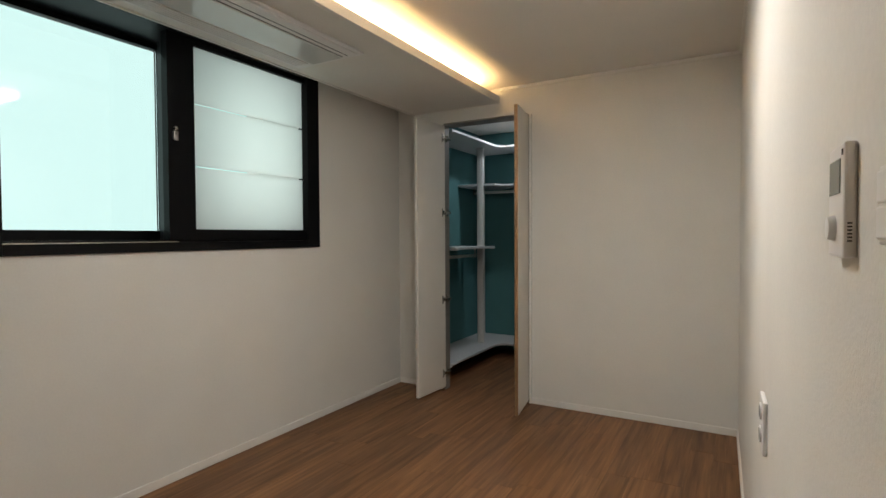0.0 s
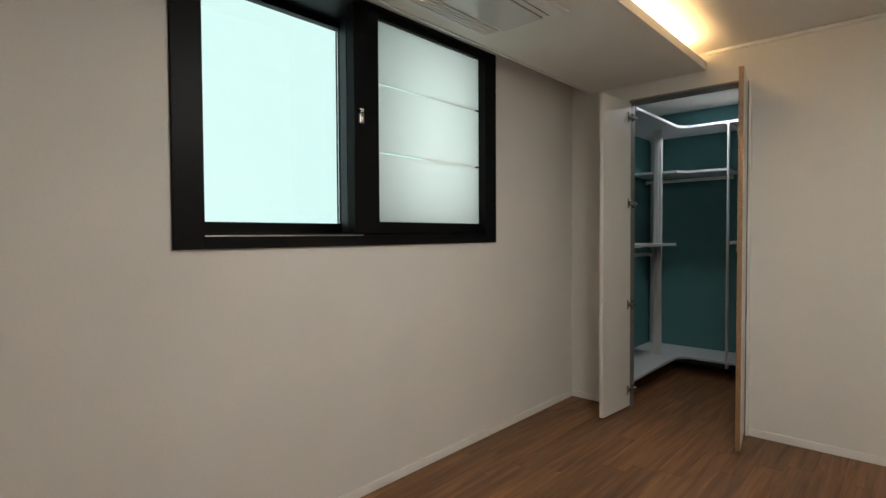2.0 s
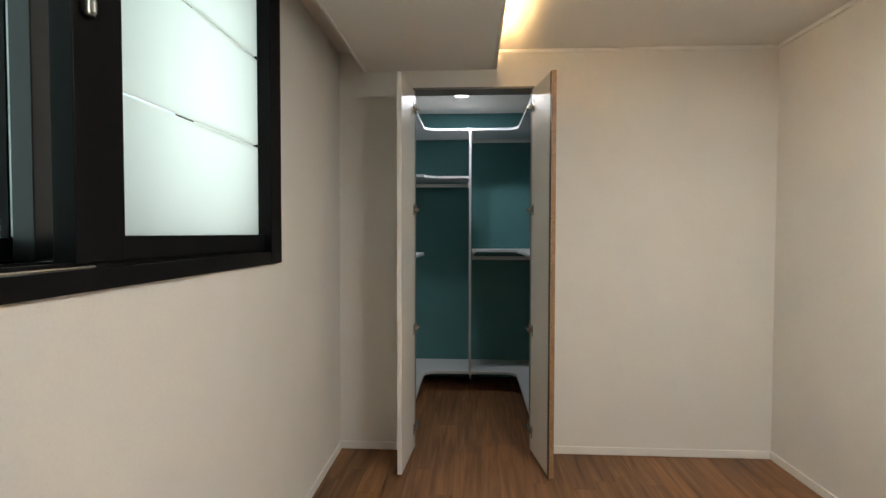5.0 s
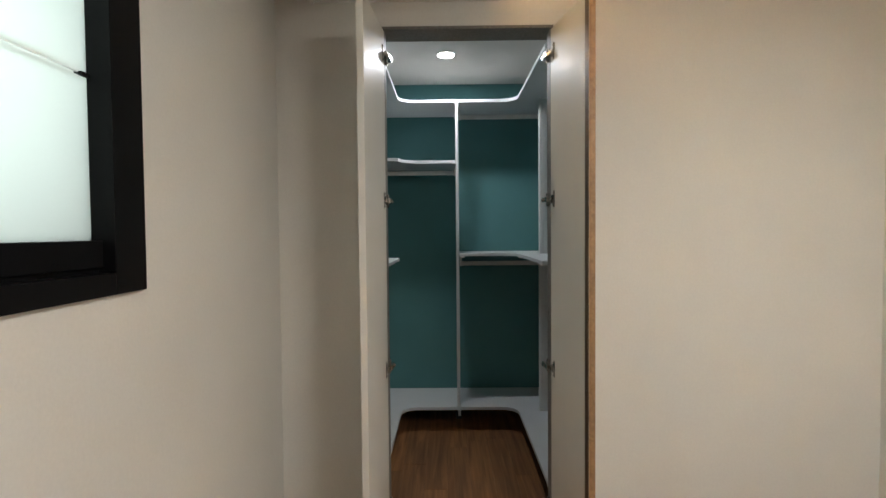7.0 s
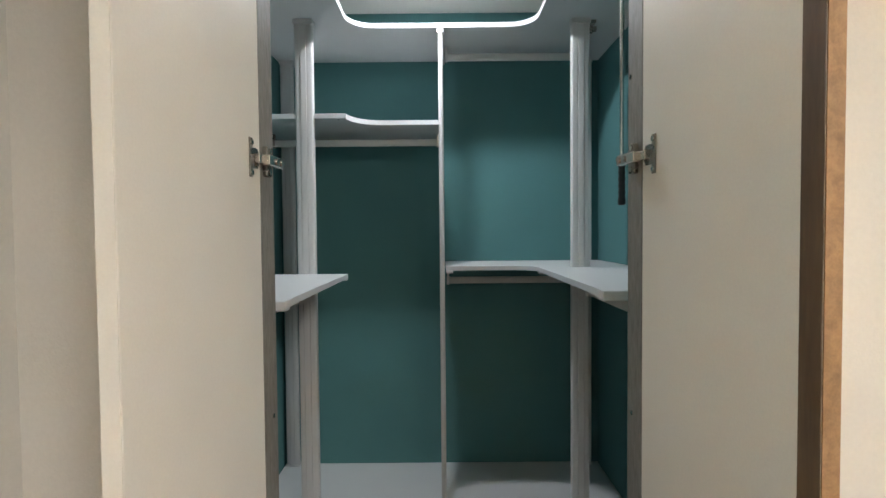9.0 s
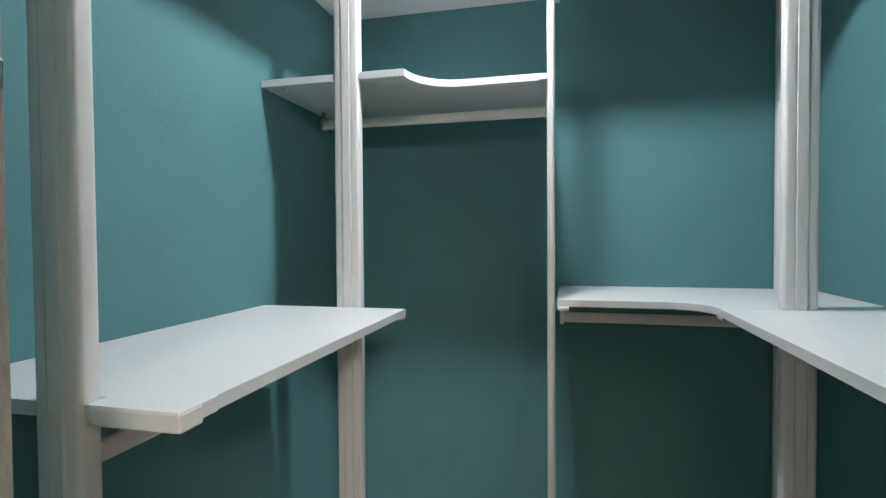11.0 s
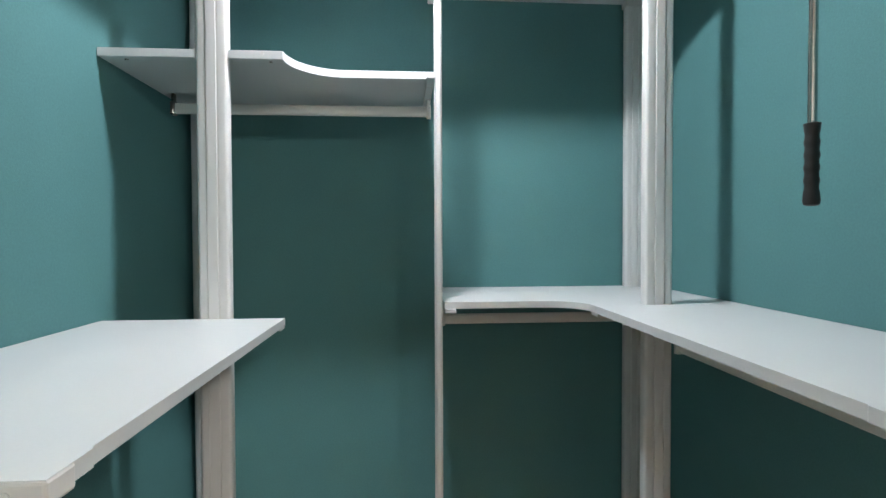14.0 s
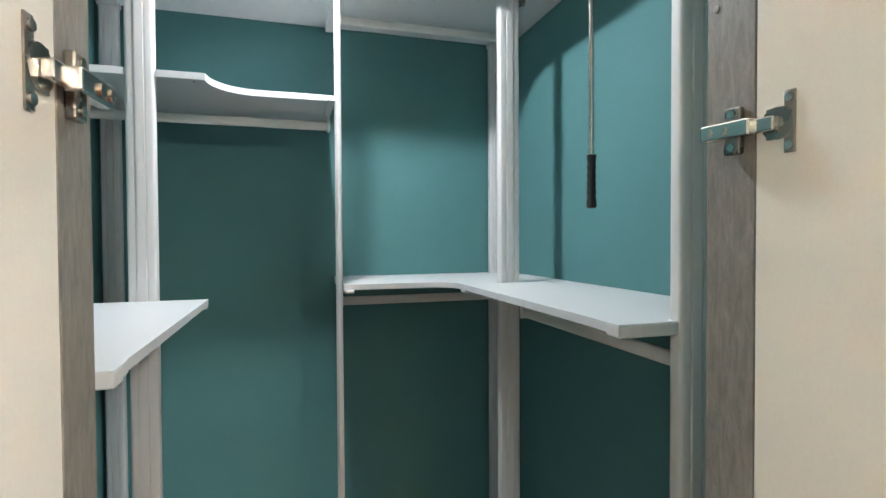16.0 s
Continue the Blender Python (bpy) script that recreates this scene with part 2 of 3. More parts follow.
structure("trim_soffit", boxes((0.146, 0.16, BACK, WY - 0.001, 2.183, 2.235, 0.002)), TRIM, "white edge trim along the lowered ceiling")
structure("cornice_closet", boxes((0.906, right_x(0) - 0.002, WY - 0.014, WY, 2.278, 2.2985, 0.004)), TRIM, "slim cream ceiling moulding")
structure("cornice_side", prism([(right_x(0), WY - 0.016), (right_x(BACK), BACK), (right_x(BACK) - 0.014, BACK), (right_x(0) - 0.014, WY - 0.016)], 2.278, 2.2985), TRIM, "slim cream ceiling moulding")
structure("baseboard_window", box(0, 0.010, BACK, WY - 0.011, 0, 0.045, 0.003), TRIM, "white baseboard")
structure("baseboard_closet", boxes((0.0, OPEN_L - 0.045, WY - 0.010, WY, 0, 0.045, 0.003), (OPEN_R + 0.047, right_x(0) - 0.011, WY - 0.010, WY, 0, 0.045, 0.003)), TRIM, "white baseboard")
structure("baseboard_side", prism([(right_x(WY), WY), (right_x(BACK), BACK), (right_x(BACK) - 0.010, BACK), (right_x(WY) - 0.010, WY)], 0, 0.045, 0.002), TRIM, "white baseboard")
# cove light strip
structure("light_strip_cove", box(0.80, 0.815, BACK + 0.3, -0.22, 2.212, 2.220), LED_WARM, "warm glowing light strip in the ceiling cove")

# ---- structure: the closet ----
structure("wall_closet_left", box(CX0 - 0.1, CX0, WALL_T, CY1, 0, 2.42), TEAL, "dark teal papered closet wall")
structure("wall_closet_right", box(CX1, CX1 + 0.1, WALL_T, CY1, 0, 2.42), TEAL, "dark teal papered closet wall")
structure("wall_closet_back", box(CX0 - 0.1, CX1 + 0.1, CY1, CY1 + 0.1, 0, 2.42), TEAL, "dark teal papered closet back wall")
structure("wall_closet_front", boxes((CX0, OPEN_L - 0.012, WALL_T, WALL_T + 0.006, 0, CH), (OPEN_R + 0.012, CX1, WALL_T, WALL_T + 0.006, 0, CH), (OPEN_L - 0.012, OPEN_R + 0.012, WALL_T, WALL_T + 0.006, OPEN_H + 0.013, CH)), TEAL, "dark teal papered wall over the closet doorway")
structure("ceiling_closet", box(CX0 - 0.1, CX1 + 0.1, WALL_T, CY1 + 0.1, CH, CH + 0.09), CEIL_PAPER, "white closet ceiling")
# door frame lining
structure("door_frame", boxes((OPEN_L - 0.012, OPEN_L, WY - 0.004, WALL_T + 0.008, 0, OPEN_H, 0.0015), (OPEN_R, OPEN_R + 0.012, WY - 0.004, WALL_T + 0.008, 0, OPEN_H, 0.0015), (OPEN_L - 0.012, OPEN_R + 0.012, WY - 0.004, WALL_T + 0.075, OPEN_H, OPEN_H + 0.012, 0.0015)), JAMB, "grey-brown film-wrapped door lining")
structure("trim_door", boxes((OPEN_L - 0.044, OPEN_L - 0.030, WY - 0.020, WY, 0, OPEN_H, 0.002), (OPEN_R + 0.032, OPEN_R + 0.046, WY - 0.020, WY, 0, OPEN_H, 0.002)), TRIM, "narrow white door trim")
# shade of the gap between leaf and trim, put in as a darker strip
structure("trim_door_gap", boxes((OPEN_L - 0.030, OPEN_L - 0.012, WY - 0.002, WY, 0, OPEN_H), (OPEN_R + 0.012, OPEN_R + 0.032, WY - 0.002, WY, 0, OPEN_H)), JAMB, "grey-brown strip standing in for the shaded gap beside the door leaf")


# ---- window ----
def build_window():
    w = tagged(new("window_1"), "wide black-framed sliding window with one frosted sash", kind="structure")
    f = 0.014
    fr = boxes((-0.35, f, WY0, WY0 + 0.105, WZ0, WZ1, 0.002), (-0.35, f, WY1 - 0.105, WY1, WZ0, WZ1, 0.002), (-0.35, f, WY0 + 0.105, WY1 - 0.105, WZ0, WZ0 + 0.045, 0.002), (-0.35, f, WY0 + 0.105, WY1 - 0.105, WZ1 - 0.012, WZ1, 0.002))
    part("window_frame", fr, DARK_BLACK, w, "black window frame")
    for x in (-0.026, -0.115, -0.235):
        part("sliding_track", box(x - 0.004, x + 0.004, WY0 + 0.105, WY1 - 0.105, WZ0 + 0.045, WZ0 + 0.057, 0.001), DARK_BLACK, w)
    part("track_strip", box(-0.010, -0.006, WY0 + 0.06, -1.908, WZ0 + 0.045, WZ0 + 0.0495), STEEL, w, "thin bright metal strip on the sill")

    def sash(y0, y1, x0, x1, s, b0=0.055, top=0.03, e=None):
        e = e or s
        z0, z1 = WZ0 + b0, WZ1 - 0.014
        return boxes((x0, x1, y0, y0 + s, z0, z1, 0.002), (x0, x1, y1 - e, y1, z0, z1, 0.002), (x0 + 0.001, x1 - 0.001, y0 + s, y1 - e, z0, z0 + 0.055, 0.002), (x0 + 0.001, x1 - 0.001, y0 + s, y1 - e, z1 - top, z1, 0.002))

    s1 = part("sash", sash(-1.95, WY1 - 0.08, -0.062, -0.012, 0.145, e=0.022), DARK_BLACK, w, "black sash with frosted pane")
    z0, z1 = WZ0 + 0.10, WZ1 - 0.03
    cuts = (z0, 1.585, 1.91, z1)
    for a, b in zip(cuts, cuts[1:]):
        part("pane", box(-0.042, -0.036, -1.815, WY1 - 0.098, a + 0.0032, b - 0.0032), FROST, s1, "frosted pane")
    for z in cuts[1:3]:
        # added backing, so the joint's far end doesn't show the dark jamb
        part("joint_backing", box(-0.047, -0.043, -1.45, WY1 - 0.130, z - 0.008, z + 0.008), FROST, s1, "added translucent backing that keeps the pane joint from looking dark")
        part("clip", box(-0.036, -0.028, WY1 - 0.130, WY1 - 0.106, z - 0.004, z + 0.004, 0.001), DARK_BLACK, s1)
    lt = part("latch", boxes((-0.012, 0.006, -1.930, -1.906, 1.698, 1.745, 0.004), (-0.012, 0.004, -1.923, -1.908, 1.745, 1.768, 0.003), (0.004, 0.014, -1.924, -1.914, 1.702, 1.730, 0.003)), STEEL_DARK, s1, "metal sash latch")
    part("latch_knob", cyl((0.003, -1.9155, 1.757), (0.009, -1.9155, 1.757), 0.005), STEEL, lt, smooth=True)
    part("sash", sash(-1.875, WY1 - 0.09, -0.215, -0.165, 0.06, e=0.03), DARK_SATIN, w, "black inner sash slid open")
    s3 = part("sash", sash(WY0 + 0.06, -1.795, -0.295, -0.250, 0.05, 0.050), DARK_BLACK, w, "black outer sash")
    part("pane", box(-0.275, -0.269, WY0 + 0.105, -1.848, WZ0 + 0.10, WZ1 - 0.04), GLASS, s3, "clear bluish pane").visible_shadow = False
    for x, y0, y1 in ((-0.247, -1.842, -1.828), (-0.247, -1.818, -1.808)):
        part("edge_strip", box(x - 0.0025, x + 0.0025, y0, y1, WZ0 + 0.108, WZ1 - 0.046), ALU, s3, "pale aluminium edge line")
    part("window_lock", box(-0.246, -0.225, -1.826, -1.806, 1.665, 1.70, 0.003), STEEL_DARK, s3, "small metal lock")
    part("sash", sash(-1.80, WY1 - 0.09, -0.345, -0.300, 0.05, e=0.03), DARK_BLACK, w, "black outer sash")
    return w


build_window()
structure("backdrop", box(-3.05, -3.0, -9, 5, -3, 5.2), SKY_GLOW, "bright pale cyan overcast light outside")


# ---- room fixtures ----
def ceiling_cassette():
    t = thing("air_conditioner", "long white ceiling cassette air conditioner with a glossy panel", "air conditioner", (0.475, -1.92, 2.19))
    hl, hw = 0.61, 0.232
    part("frame", box(-hw, hw, -hl, hl, -0.014, 0.0, 0.006), PLASTIC, t)
    part("rim", boxes((-hw + 0.02, hw - 0.02, -hl + 0.03, hl - 0.03, -0.020, -0.013, 0.003)), PLASTIC, t)
    part("panel", box(-0.085, 0.12, -hl + 0.05, hl - 0.05, -0.027, -0.0195, 0.003), AC_GLOSS, t, "glossy white front panel")
    for x in (0.121, 0.155, -0.089):
        part("joint_line", box(x, x + 0.004, -hl + 0.05, hl - 0.05, -0.0212, -0.0198), SHADOW_GAP, t, "dark joint line")
    for i in range(5):
        x = -0.195 + i * 0.019
        part("louvre", box(x, x + 0.013, -hl + 0.07, hl - 0.07, -0.026, -0.0195, 0.002), PLASTIC, t)
    return t


ceiling_cassette()


def room_lamp():
    t = thing("ceiling_lamp", "square white flat ceiling lamp, switched on", "ceiling lamp", ROOM_LAMP)
    part("housing", box(-0.26, 0.26, -0.26, 0.26, -0.045, 0.0, 0.008), PLASTIC, t)
    part("diffuser", box(-0.24, 0.24, -0.24, 0.24, -0.090, -0.044, 0.012), LED_WHITE, t, "glowing white diffuser")
    return t


room_lamp()


def thermostat():
    y = -2.925
    t = thing("thermostat", "white plastic wall thermostat with grey screen and dial", "thermostat", (right_x(y), y, 1.246), turn=1.29)
    b = part("body", box(-0.0095, 0, -0.036, 0.032, -0.050, 0.049, 0.0025), PLASTIC, t)
    part("screen", box(-0.0104, -0.0090, -0.022, 0.024, 0.006, 0.036, 0.0004), GREY_SCREEN, b, "grey display")
    part("dial", cyl((-0.015, 0.004, -0.024), (-0.0090, 0.004, -0.024), 0.010, 0.012), PLASTIC, b, "raised round dial", smooth=True)
    part("sensor", box(-0.0100, -0.0092, -0.031, -0.027, 0.038, 0.043), SHADOW_GAP, b)
    for i in range(6):
        z = -0.036 + i * 0.0030
        part("vent_slot", box(-0.0068, -0.0035, -0.0366, -0.0355, z, z + 0.0015), SHADOW_GAP, b)
    return t


def wall_switch():
    y = -3.085
    t = thing("light_switch", "white two-gang wall light switch", "switch", (right_x(y), y, 1.236), turn=1.29)
    p = part("plate", box(-0.005, 0, -0.036, 0.036, -0.027, 0.027, 0.002), PLASTIC, t)
    part("rocker", box(-0.0075, -0.0045, -0.031, 0.031, 0.001, 0.023, 0.0015), PLASTIC, p)
    part("rocker", box(-0.0075, -0.0045, -0.031, 0.031, -0.023, -0.001, 0.0015), PLASTIC, p)
    return t


def wall_outlet():
    y = -2.03
    t = thing("wall_outlet", "white plastic wall socket plate", "socket", (right_x(y), y, 0.755), turn=1.29)
    p = part("plate", box(-0.010, 0, -0.056, 0.056, -0.064, 0.064, 0.003), PLASTIC, t)
    for z in (0.028, -0.028):
        k = part("socket", cyl((-0.014, 0, z), (-0.0095, 0, z), 0.020), PLASTIC, p, smooth=True)
        part("socket_well", cyl((-0.0146, 0, z), (-0.0138, 0, z), 0.015), GREY_SCREEN, k)
    return t



thermostat()
wall_switch()
wall_outlet()


# ---- closet doors ----
HINGE_Z = (0.136, 0.715, 1.396, 1.975)


def closet_door(s, hx, turn, label, edge):
    """Door leaf hung at hx; s is 1 on the side of larger x. Local y runs from the hinge to the free edge, inner face at x = 0."""
    t = thing("closet_door", label, "door", (hx, WY - 0.006, 0.022), "closet double doors", turn)
    W, Hh, T = 0.360, 2.050, 0.024
    x0, x1 = (0, T) if s > 0 else (-T, 0)
    part("leaf", box(x0, x1, -W + 0.0015, 0, 0, Hh, 0.0012), DOOR_FILM, t)
    part("edge_band", box(x0 + 0.0008, x1 - 0.0008, -W, -W + 0.0014, 0.001, Hh - 0.001), edge, t, "tan wood edge band" if edge is EDGE_TAN else "white edge band")
    if edge is EDGE_TAN:
        g = part("pull_profile", box(-0.0014, -0.0002, -W + 0.001, -W + 0.030, 0.002, Hh - 0.002), PROFILE_BROWN, t, "dark brown pull profile along the free edge")
        for z in (0.70, 1.53):
            part("screw", cyl((-0.0024, -W + 0.014, z), (-0.0012, -W + 0.014, z), 0.003, seg=12), STEEL, g)
    for z in HINGE_Z:
        z -= 0.022
        k = -s
        a = lambda u, v, y0, y1, z0, z1, b=0.0008: (min(k * u, k * v), max(k * u, k * v), y0, y1, z + z0, z + z1, b)
        bm = boxes(a(0, 0.0022, -0.043, -0.031, -0.033, 0.033), a(0, 0.0024, -0.038, -0.012, -0.017, 0.017))
        cyl((k * 0.0005, -0.024, z), (k * 0.0027, -0.024, z), 0.0175, bm=bm)
        h = part("hinge", bm, STEEL_DARK, t, "nickel-plated concealed hinge", smooth=True)
        part("hinge_link", boxes(a(0.0015, 0.012, -0.026, -0.002, -0.008, 0.008, 0.002)), STEEL, h)
        part("hinge_arm", boxes(a(0.006, 0.020, -0.004, 0.056, -0.0095, 0.0095, 0.002)), STEEL, h)
        part("mounting_plate", boxes(a(-0.001, 0.008, 0.014, 0.034, -0.027, 0.027, 0.002)), STEEL_DARK, h)
        for y, zz, u in ((0.028, 0.0, 0.0195), (0.047, 0.0, 0.0195)):
            part("screw", cyl((k * u, y, z + zz), (k * (u + 0.003), y, z + zz), 0.0055, seg=14), STEEL, h, smooth=True)
        for y, zz, u in ((0.024, 0.019, 0.0075), (0.024, -0.019, 0.0075), (-0.037, 0.025, 0.002), (-0.037, -0.025, 0.002)):
            part("screw", cyl((k * u, y, z + zz), (k * (u + 0.0025), y, z + zz), 0.0045, seg=14), STEEL, h, smooth=True)
    return t


closet_door(-1, OPEN_L, -4.2, "cream closet door leaf standing open, white edge", DOOR_FILM)
closet_door(1, OPEN_R, 9.0, "cream closet door leaf standing open, tan wooden edge", EDGE_TAN)

for x, s, y, z in ((OPEN_L, 1, 0.075, 0.93), (OPEN_R, -1, 0.085, 1.55), (OPEN_R, -1, 0.075, 0.93)):
    plug = tagged(new("screw_plug", mesh_of(cyl((x, y, z), (x + s * 0.0015, y, z), 0.0045, seg=14), "screw_plug", STEEL)), "small metal screw in the door lining", "screw")


# ---- closet fittings ----
def post_outline(w, d):
    """Plan of a grooved post, w along x and d along y, about its centre."""
    h, k, g = w / 2, d / 2, 0.0022
    c = min(0.008, k * 0.6)
    left = arc(-h + c, k - c, c, 90, 180, 4)[1:] + arc(-h + c, -k + c, c, 180, 270, 4)[:-1]
    front = left + [(-h + c, -k), (-h * 0.42, -k), (-h * 0.40, -k + g), (-h * 0.30, -k + g), (-h * 0.28, -k - 0.002), (h * 0.28, -k - 0.002), (h * 0.30, -k + g), (h * 0.40, -k + g), (h * 0.42, -k), (h - c, -k)]
    back = [(-x, -y) for x, y in front]
    return front + back


def closet_post(x, y, w, d, z1, label, turn=0.0, z0=0.0):
    t = thing("closet_post", label, "post", (x, y, z0), "closet shelving posts", turn)
    part("profile", prism(post_outline(w, d), 0.0, z1 - z0), POST_WHITE, t, smooth=True)
    part("foot", box(-w / 2 - 0.002, w / 2 + 0.002, -d / 2 - 0.004, d / 2 + 0.004, 0, 0.012, 0.002), POST_WHITE, t)
    part("head_bracket", box(-w / 2 - 0.002, w / 2 + 0.002, -d / 2 - 0.006, d / 2 + 0.006, z1 - z0 - 0.018, z1 - z0, 0.002), POST_WHITE, t)
    return t


TOP_Z, SHELF_Z, DESK_Z, UPPER_Z, LOW_Z = 2.094, 1.113, 1.131, 1.722, 0.155
XI0, XI1 = 0.391, 1.122
YN, YF, YB = 0.300, 1.093, 1.185
PL = "tall white grooved post of the closet shelving"
for x, y in ((0.233, 1.109), (1.284, 1.121)):
    closet_post(x, y, 0.070, 0.030, TOP_Z - 0.02, PL, z0=LOW_Z)
for x in (0.235, 1.271):
    closet_post(x, 0.311, 0.066, 0.030, TOP_Z - 0.02, PL, z0=LOW_Z)
closet_post(0.751, 1.206, 0.038, 0.016, TOP_Z - 0.02, "slim white centre post of the closet shelving", 90, z0=LOW_Z)
closet_post(1.425, 1.570, 0.060, 0.030, TOP_Z - 0.02, "white wall post in the closet corner", z0=LOW_Z)
closet_post(0.030, 1.570, 0.060, 0.030, TOP_Z - 0.02, "white wall post in the closet corner", z0=LOW_Z)


def notch(xc, y, w, d, s):
    """Cut round a post along a shelf end at y; s: 1 where the shelf lies at larger y."""
    h = w / 2 + 0.0015
    return [(xc - h, y), (xc - h, y + s * d), (xc + h, y + s * d), (xc + h, y)]


def u_shelf(name, z, label, y0):
    t = thing(name, label, "shelf", (0, 0, z))
    r = 0.10
    out = [(CX0 + 0.002, y0), (XI0, y0)] + arc(XI0 + r, YB - r, r, 180, 90) + arc(XI1 - r, YB - r, r, 90, 0) + [(XI1, y0), (CX1 - 0.002, y0), (CX1 - 0.002, CY1 - 0.002), (CX0 + 0.002, CY1 - 0.002)]
    part("board", prism(out, -0.019, 0, 0.0015), SHELF_WHITE, t)
    for x0, x1 in ((CX0 + 0.003, XI0 - 0.002), (XI1 + 0.002, CX1 - 0.003)):
        part("end_bracket", box(x0, x1, y0 + 0.003, y0 + 0.028, -0.030, -0.0192, 0.002), POST_WHITE, t)
    if z < 0.5:
        for x, y in ((0.12, 0.40), (0.12, 1.40), (0.755, 1.42), (1.36, 1.40), (1.36, 0.40)):
            part("leg", box(x - 0.02, x + 0.02, y - 0.02, y + 0.02, -z, -0.019, 0.002), SHADOW_GAP, t, "dark plinth leg")
        part("front_stub", box(0.747, 0.763, 1.180, 1.215, -0.055, -0.0192, 0.001), POST_WHITE, t)
    part("back_bracket", box(0.742, 0.770, 1.225, CY1 - 0.004, -0.036, -0.0192, 0.002), POST_WHITE, t)
    return t


u_shelf("top_shelf", TOP_Z, "white U-shaped top shelf with rounded inner corners", 0.24)
u_shelf("bottom_shelf", LOW_Z, "white U-shaped bottom shelf close above the floor", 0.20)


def shelf_screw(t, x, y, z):
    return part("screw_cap", cyl((x, y - 0.0012, z), (x, y, z), 0.0045, seg=14), POST_WHITE, t)


def left_shelf():
    t = thing("side_shelf", "white shelf board on the closet side with a bracketed end", "shelf", (0, 0, SHELF_Z))
    x0 = CX0 + 0.002
    out = [(x0, YN)] + notch(0.235, YN, 0.066, 0.030, 1) + [(XI0 + 0.003, YN), (XI0 + 0.003, YN + 0.06), (XI0, YN + 0.064), (XI0, YF)] + [(x0, YF)]
    part("board", prism(out, -0.017, 0), SHELF_WHITE, t)
    part("end_bracket", box(0.276, XI0 + 0.004, YN - 0.002, YN + 0.035, -0.023, -0.0005, 0.003), POST_WHITE, t, "white end bracket")
    part("end_bracket", box(0.293, XI0 - 0.001, YF - 0.035, YF + 0.001, -0.024, -0.0175, 0.002), POST_WHITE, t)
    shelf_screw(t, 0.365, YN - 0.002, -0.012)
    return t


def right_shelf():
    t = thing("side_shelf", "white shelf board joined to the corner shelf", "shelf", (0, 0, DESK_Z))
    x1 = CX1 - 0.002
    out = [(XI1 - 0.003, YN)] + notch(1.271, YN, 0.066, 0.030, 1) + [(x1, YN), (x1, 1.104), (XI1, 1.104), (XI1, YN + 0.064), (XI1 - 0.003, YN + 0.06)]
    part("board", prism(out, -0.017, 0), SHELF_WHITE, t)
    part("end_bracket", box(XI1 - 0.004, 1.235, YN - 0.002, YN + 0.035, -0.023, -0.0005, 0.003), POST_WHITE, t, "white end bracket")
    shelf_screw(t, 1.14, YN - 0.002, -0.012)
    return t


def corner_shelf():
    t = thing("corner_shelf", "white corner shelf with a curved front edge", "shelf", (0, 0, DESK_Z))
    x1 = CX1 - 0.002
    r = 0.095
    out = [(0.766, YB + 0.018)] + arc(XI1 - r, YB - r + 0.018, r, 90, 12) + [(XI1, 1.1055), (1.247, 1.1055), (1.247, 1.138), (1.321, 1.138), (1.321, 1.1055), (x1, 1.1055), (x1, CY1 - 0.002), (0.766, CY1 - 0.002)]
    part("board", prism(out, -0.017, 0), SHELF_WHITE, t)
    part("end_bracket", box(0.767, 0.795, YB + 0.004, CY1 - 0.004, -0.027, -0.0172, 0.002), POST_WHITE, t)
    part("joint_bracket", box(XI1 + 0.001, 1.200, 1.085, 1.130, -0.026, -0.0172, 0.002), POST_WHITE, t)
    return t


def upper_shelf():
    t = thing("upper_shelf", "white corner shelf with an S-curved front edge", "shelf", (0, 0, UPPER_Z))
    x0 = CX0 + 0.002
    r = 0.128
    out = [(x0, YF + 0.002)] + notch(0.233, YF + 0.002, 0.072, 0.030, 1) + [(XI0, YF + 0.002)] + arc(XI0 + r, YF + 0.002, r, 180, 90)[1:] + [(0.744, YF + 0.002 + r), (0.744, CY1 - 0.002), (x0, CY1 - 0.002)]
    part("board", prism(out, -0.019, 0, 0.0012), SHELF_WHITE, t)
    part("end_bracket", box(0.722, 0.743, YB + 0.006, CY1 - 0.004, -0.026, -0.0192, 0.002), POST_WHITE, t)
    shelf_screw(t, 0.345, YF + 0.002, -0.008)
    part("screw", cyl((0.36, 1.115, -0.0205), (0.36, 1.115, -0.019), 0.004, seg=12), STEEL_DARK, t)
    part("screw", cyl((0.04, 1.115, -0.0205), (0.04, 1.115, -0.019), 0.004, seg=12), STEEL_DARK, t)
    return t


left_shelf()
right_shelf()
corner_shelf()
upper_shelf()


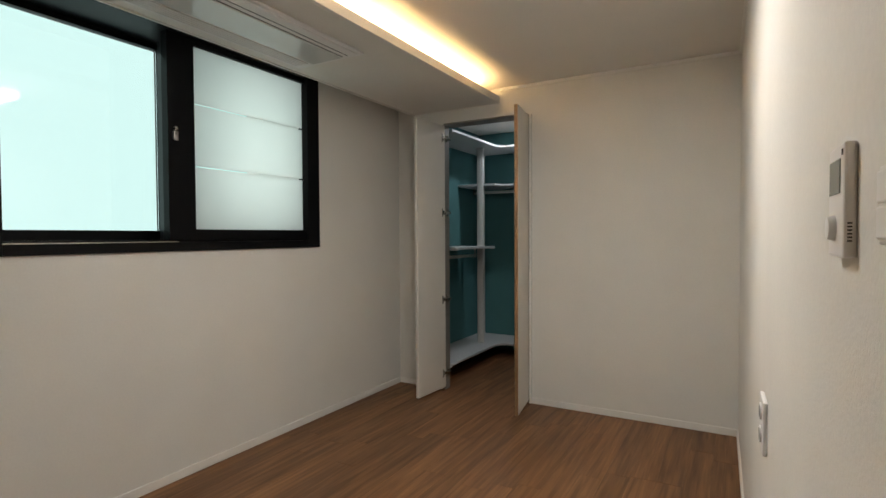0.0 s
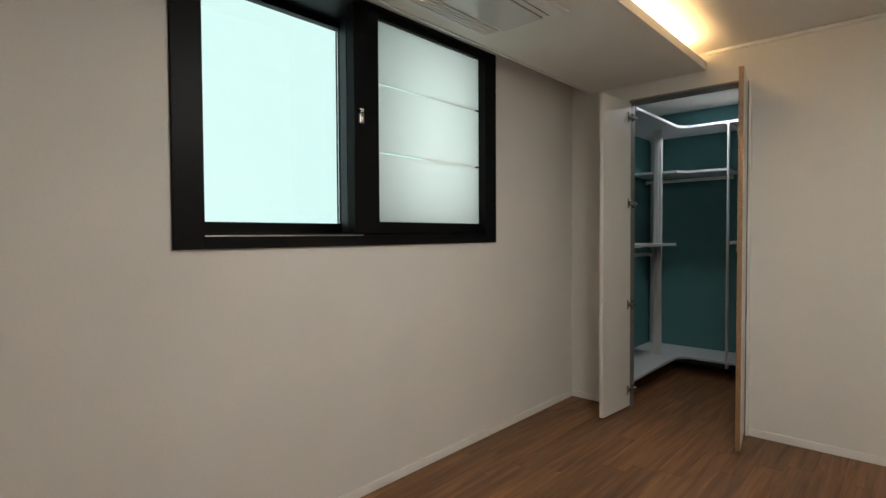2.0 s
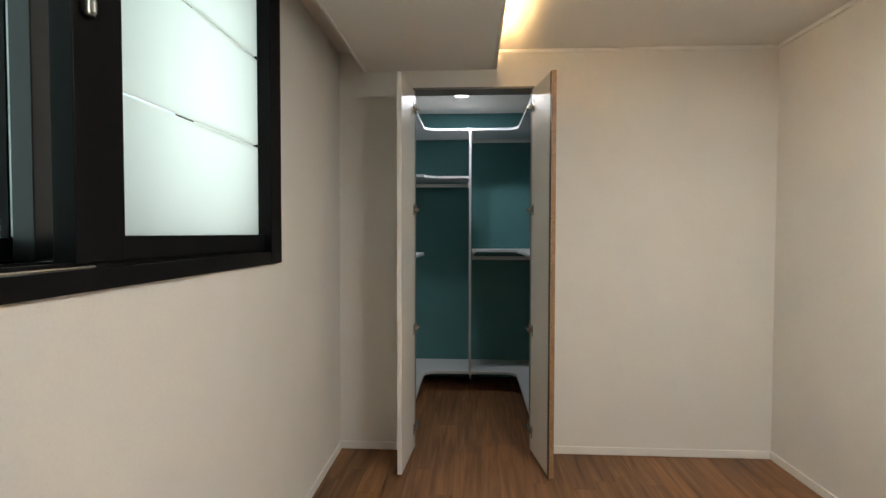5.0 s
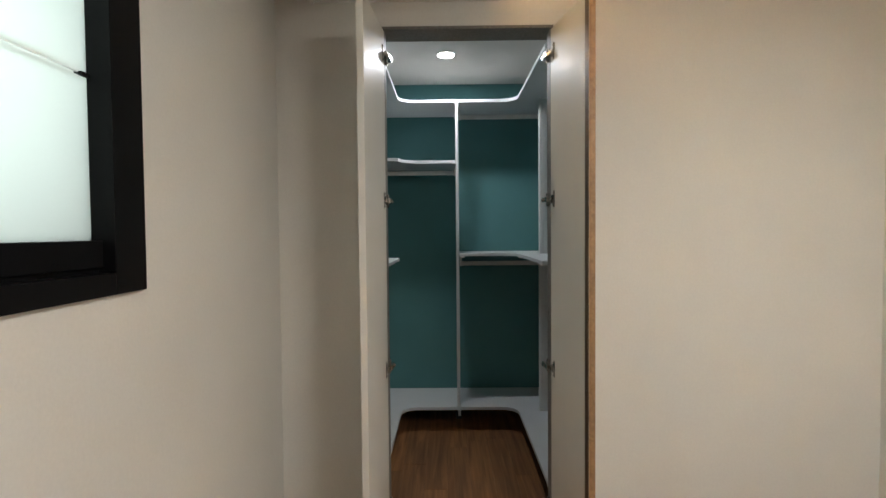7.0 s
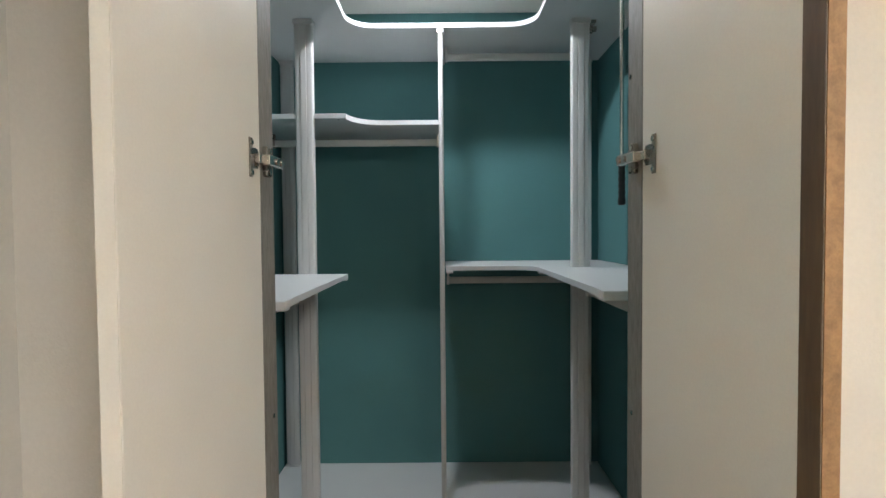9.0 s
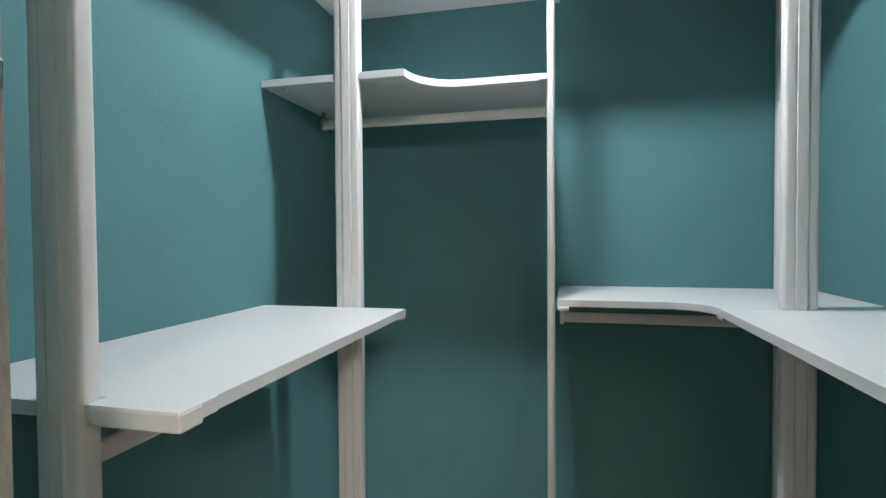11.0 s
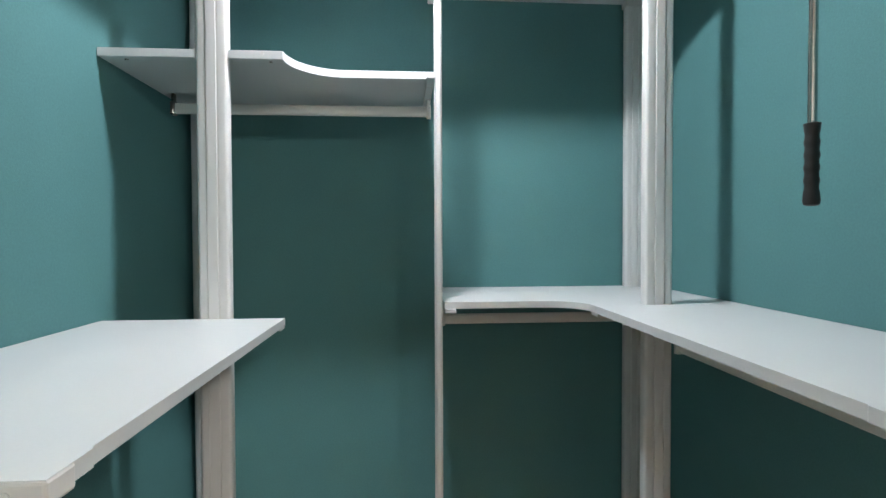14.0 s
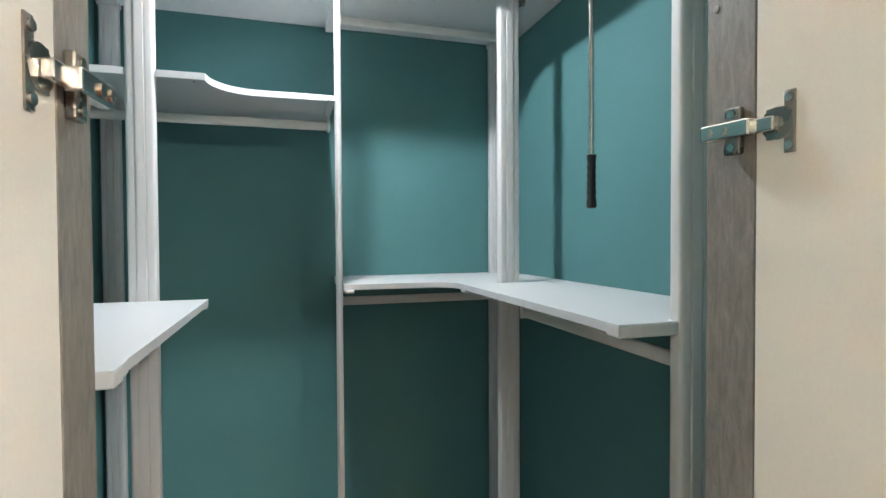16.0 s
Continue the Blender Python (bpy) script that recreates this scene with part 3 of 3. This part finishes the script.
def clothes_rod(p, q, shelf_under, label, dark_end=False):
    """An oval hanging rod from p to q, hung from a shelf underside by a socket at each end."""
    p, q = Vector(p), Vector(q)
    t = thing("clothes_rod", label, "clothes rod", tuple(p), "closet hanging rods", math.degrees(math.atan2(q.y - p.y, q.x - p.x)))
    L = (q - p).length
    bm = bmesh.new()
    ring = []
    for x in (0.0, L):
        ring.append([bm.verts.new((x, 0.0085 * math.copysign(abs(math.cos(a)) ** 0.7, math.cos(a)), 0.015 * math.copysign(abs(math.sin(a)) ** 0.7, math.sin(a)))) for a in [2 * math.pi * i / 20 for i in range(20)]])
    for i in range(20):
        bm.faces.new((ring[0][i], ring[0][(i + 1) % 20], ring[1][(i + 1) % 20], ring[1][i]))
    bm.faces.new(ring[0][::-1])
    bm.faces.new(ring[1])
    part("bar", bm, ROD_WHITE, t, smooth=True)
    up = shelf_under - p.z
    for x, mat in ((0.004, STEEL_DARK if dark_end else ROD_WHITE), (L - 0.004, ROD_WHITE)):
        part("end_socket", boxes((x - 0.006, x + 0.006, -0.013, 0.013, -0.019, 0.019, 0.003), (x - 0.004, x + 0.004, -0.008, 0.008, 0.015, up, 0.001)), mat, t)
    return t


clothes_rod((0.015, 1.40, 1.662), (0.740, 1.40, 1.662), UPPER_Z - 0.019, "white oval hanging rod under the upper shelf", True)
clothes_rod((0.772, 1.40, 1.057), (1.40, 1.40, 1.057), DESK_Z - 0.017, "white oval hanging rod under the corner shelf")
clothes_rod((0.772, 1.40, 2.030), (1.385, 1.40, 2.030), TOP_Z - 0.019, "white oval hanging rod under the top shelf")
clothes_rod((0.20, 0.33, 1.022), (0.20, 1.05, 1.022), SHELF_Z - 0.017, "white oval hanging rod under the side shelf")
clothes_rod((1.30, 0.33, 1.044), (1.30, 1.04, 1.044), DESK_Z - 0.017, "white oval hanging rod under the side shelf")


def pull_down_pole():
    t = thing("pull_down_pole", "shiny steel pull-down rail pole with ribbed black grip", "closet pole", (1.272, 0.62, TOP_Z - 0.019))
    part("bracket", boxes((-0.02, 0.02, -0.02, 0.02, -0.012, 0.0, 0.002), (-0.012, 0.012, -0.006, 0.006, -0.04, -0.01, 0.002)), STEEL_DARK, t)
    part("lift_bracket", boxes((0.045, 0.075, 0.50, 0.535, -0.012, 0.0, 0.002), (0.054, 0.066, 0.505, 0.530, -0.045, -0.010, 0.003)), STEEL_DARK, t, "dark metal bracket under the top shelf")
    part("lift_knob", cyl((0.040, 0.518, -0.030), (0.078, 0.518, -0.030), 0.011), STEEL_DARK, t, smooth=True)
    part("pole", cyl((0, 0, -0.03), (0, 0, -0.68), 0.0062), STEEL, t, smooth=True)
    prof = [(0.007, -0.733), (0.0105, -0.731), (0.0115, -0.725)]
    for i in range(5):
        z = -0.713 + i * 0.019
        prof += [(0.0105, z), (0.0093, z + 0.005), (0.0093, z + 0.011), (0.0105, z + 0.016)]
    prof += [(0.0110, -0.615), (0.0115, -0.611), (0.007, -0.609)]
    part("grip", lathe(prof, (0, 0, 0)), RUBBER, t, "ribbed black rubber grip", smooth=True)
    return t


pull_down_pole()


def downlight():
    t = thing("downlight", "small round recessed ceiling light, switched on", "downlight", DOWNLIGHT)
    part("trim_ring", lathe([(0.047, -0.006), (0.052, -0.006), (0.057, -0.002), (0.057, 0.0), (0.047, 0.0)], (0, 0, 0)), PLASTIC, t, smooth=True)
    part("diffuser", lathe([(0.0465, -0.0095), (0.0465, -0.001)], (0, 0, 0)), LED_COOL, t, "glowing white diffuser")
    return t


downlight()

# ---- floor ----
floor = structure("floor", box(-0.25, 2.78, BACK - 0.1, CY1 + 0.1, -0.08, -0.003), SHADOW_GAP, "brown wood-look plank floor")
PW, PLEN = 0.118, 0.92


def plank_mesh(length):
    return mesh_of(box(0.0003, PW - 0.0003, 0.0003, length - 0.0003, -0.0028, 0, 0.0006, 1), "plank", FLOOR_WOOD)


plank_meshes = {}
rng = random.Random(4)


def lay_planks(x0, x1, y0):
    """Rows of planks along y, the end ones cut at the walls."""
    x = x0
    while x < x1:
        y1 = CY1 if x + PW < CX1 + 0.09 else WY + 0.05
        y = y0 - rng.uniform(0.05, PLEN - 0.05)
        while y < y1 - 0.005:
            lo, hi = max(y, y0), min(y + PLEN, y1)
            size = round(hi - lo, 2)
            if size >= 0.02:
                if size not in plank_meshes:
                    plank_meshes[size] = plank_mesh(size)
                o = new("plank", plank_meshes[size])
                o.parent = floor
                o.location = (x, lo, 0)
            y += PLEN
        x += PW


lay_planks(-0.03, 2.56, BACK)
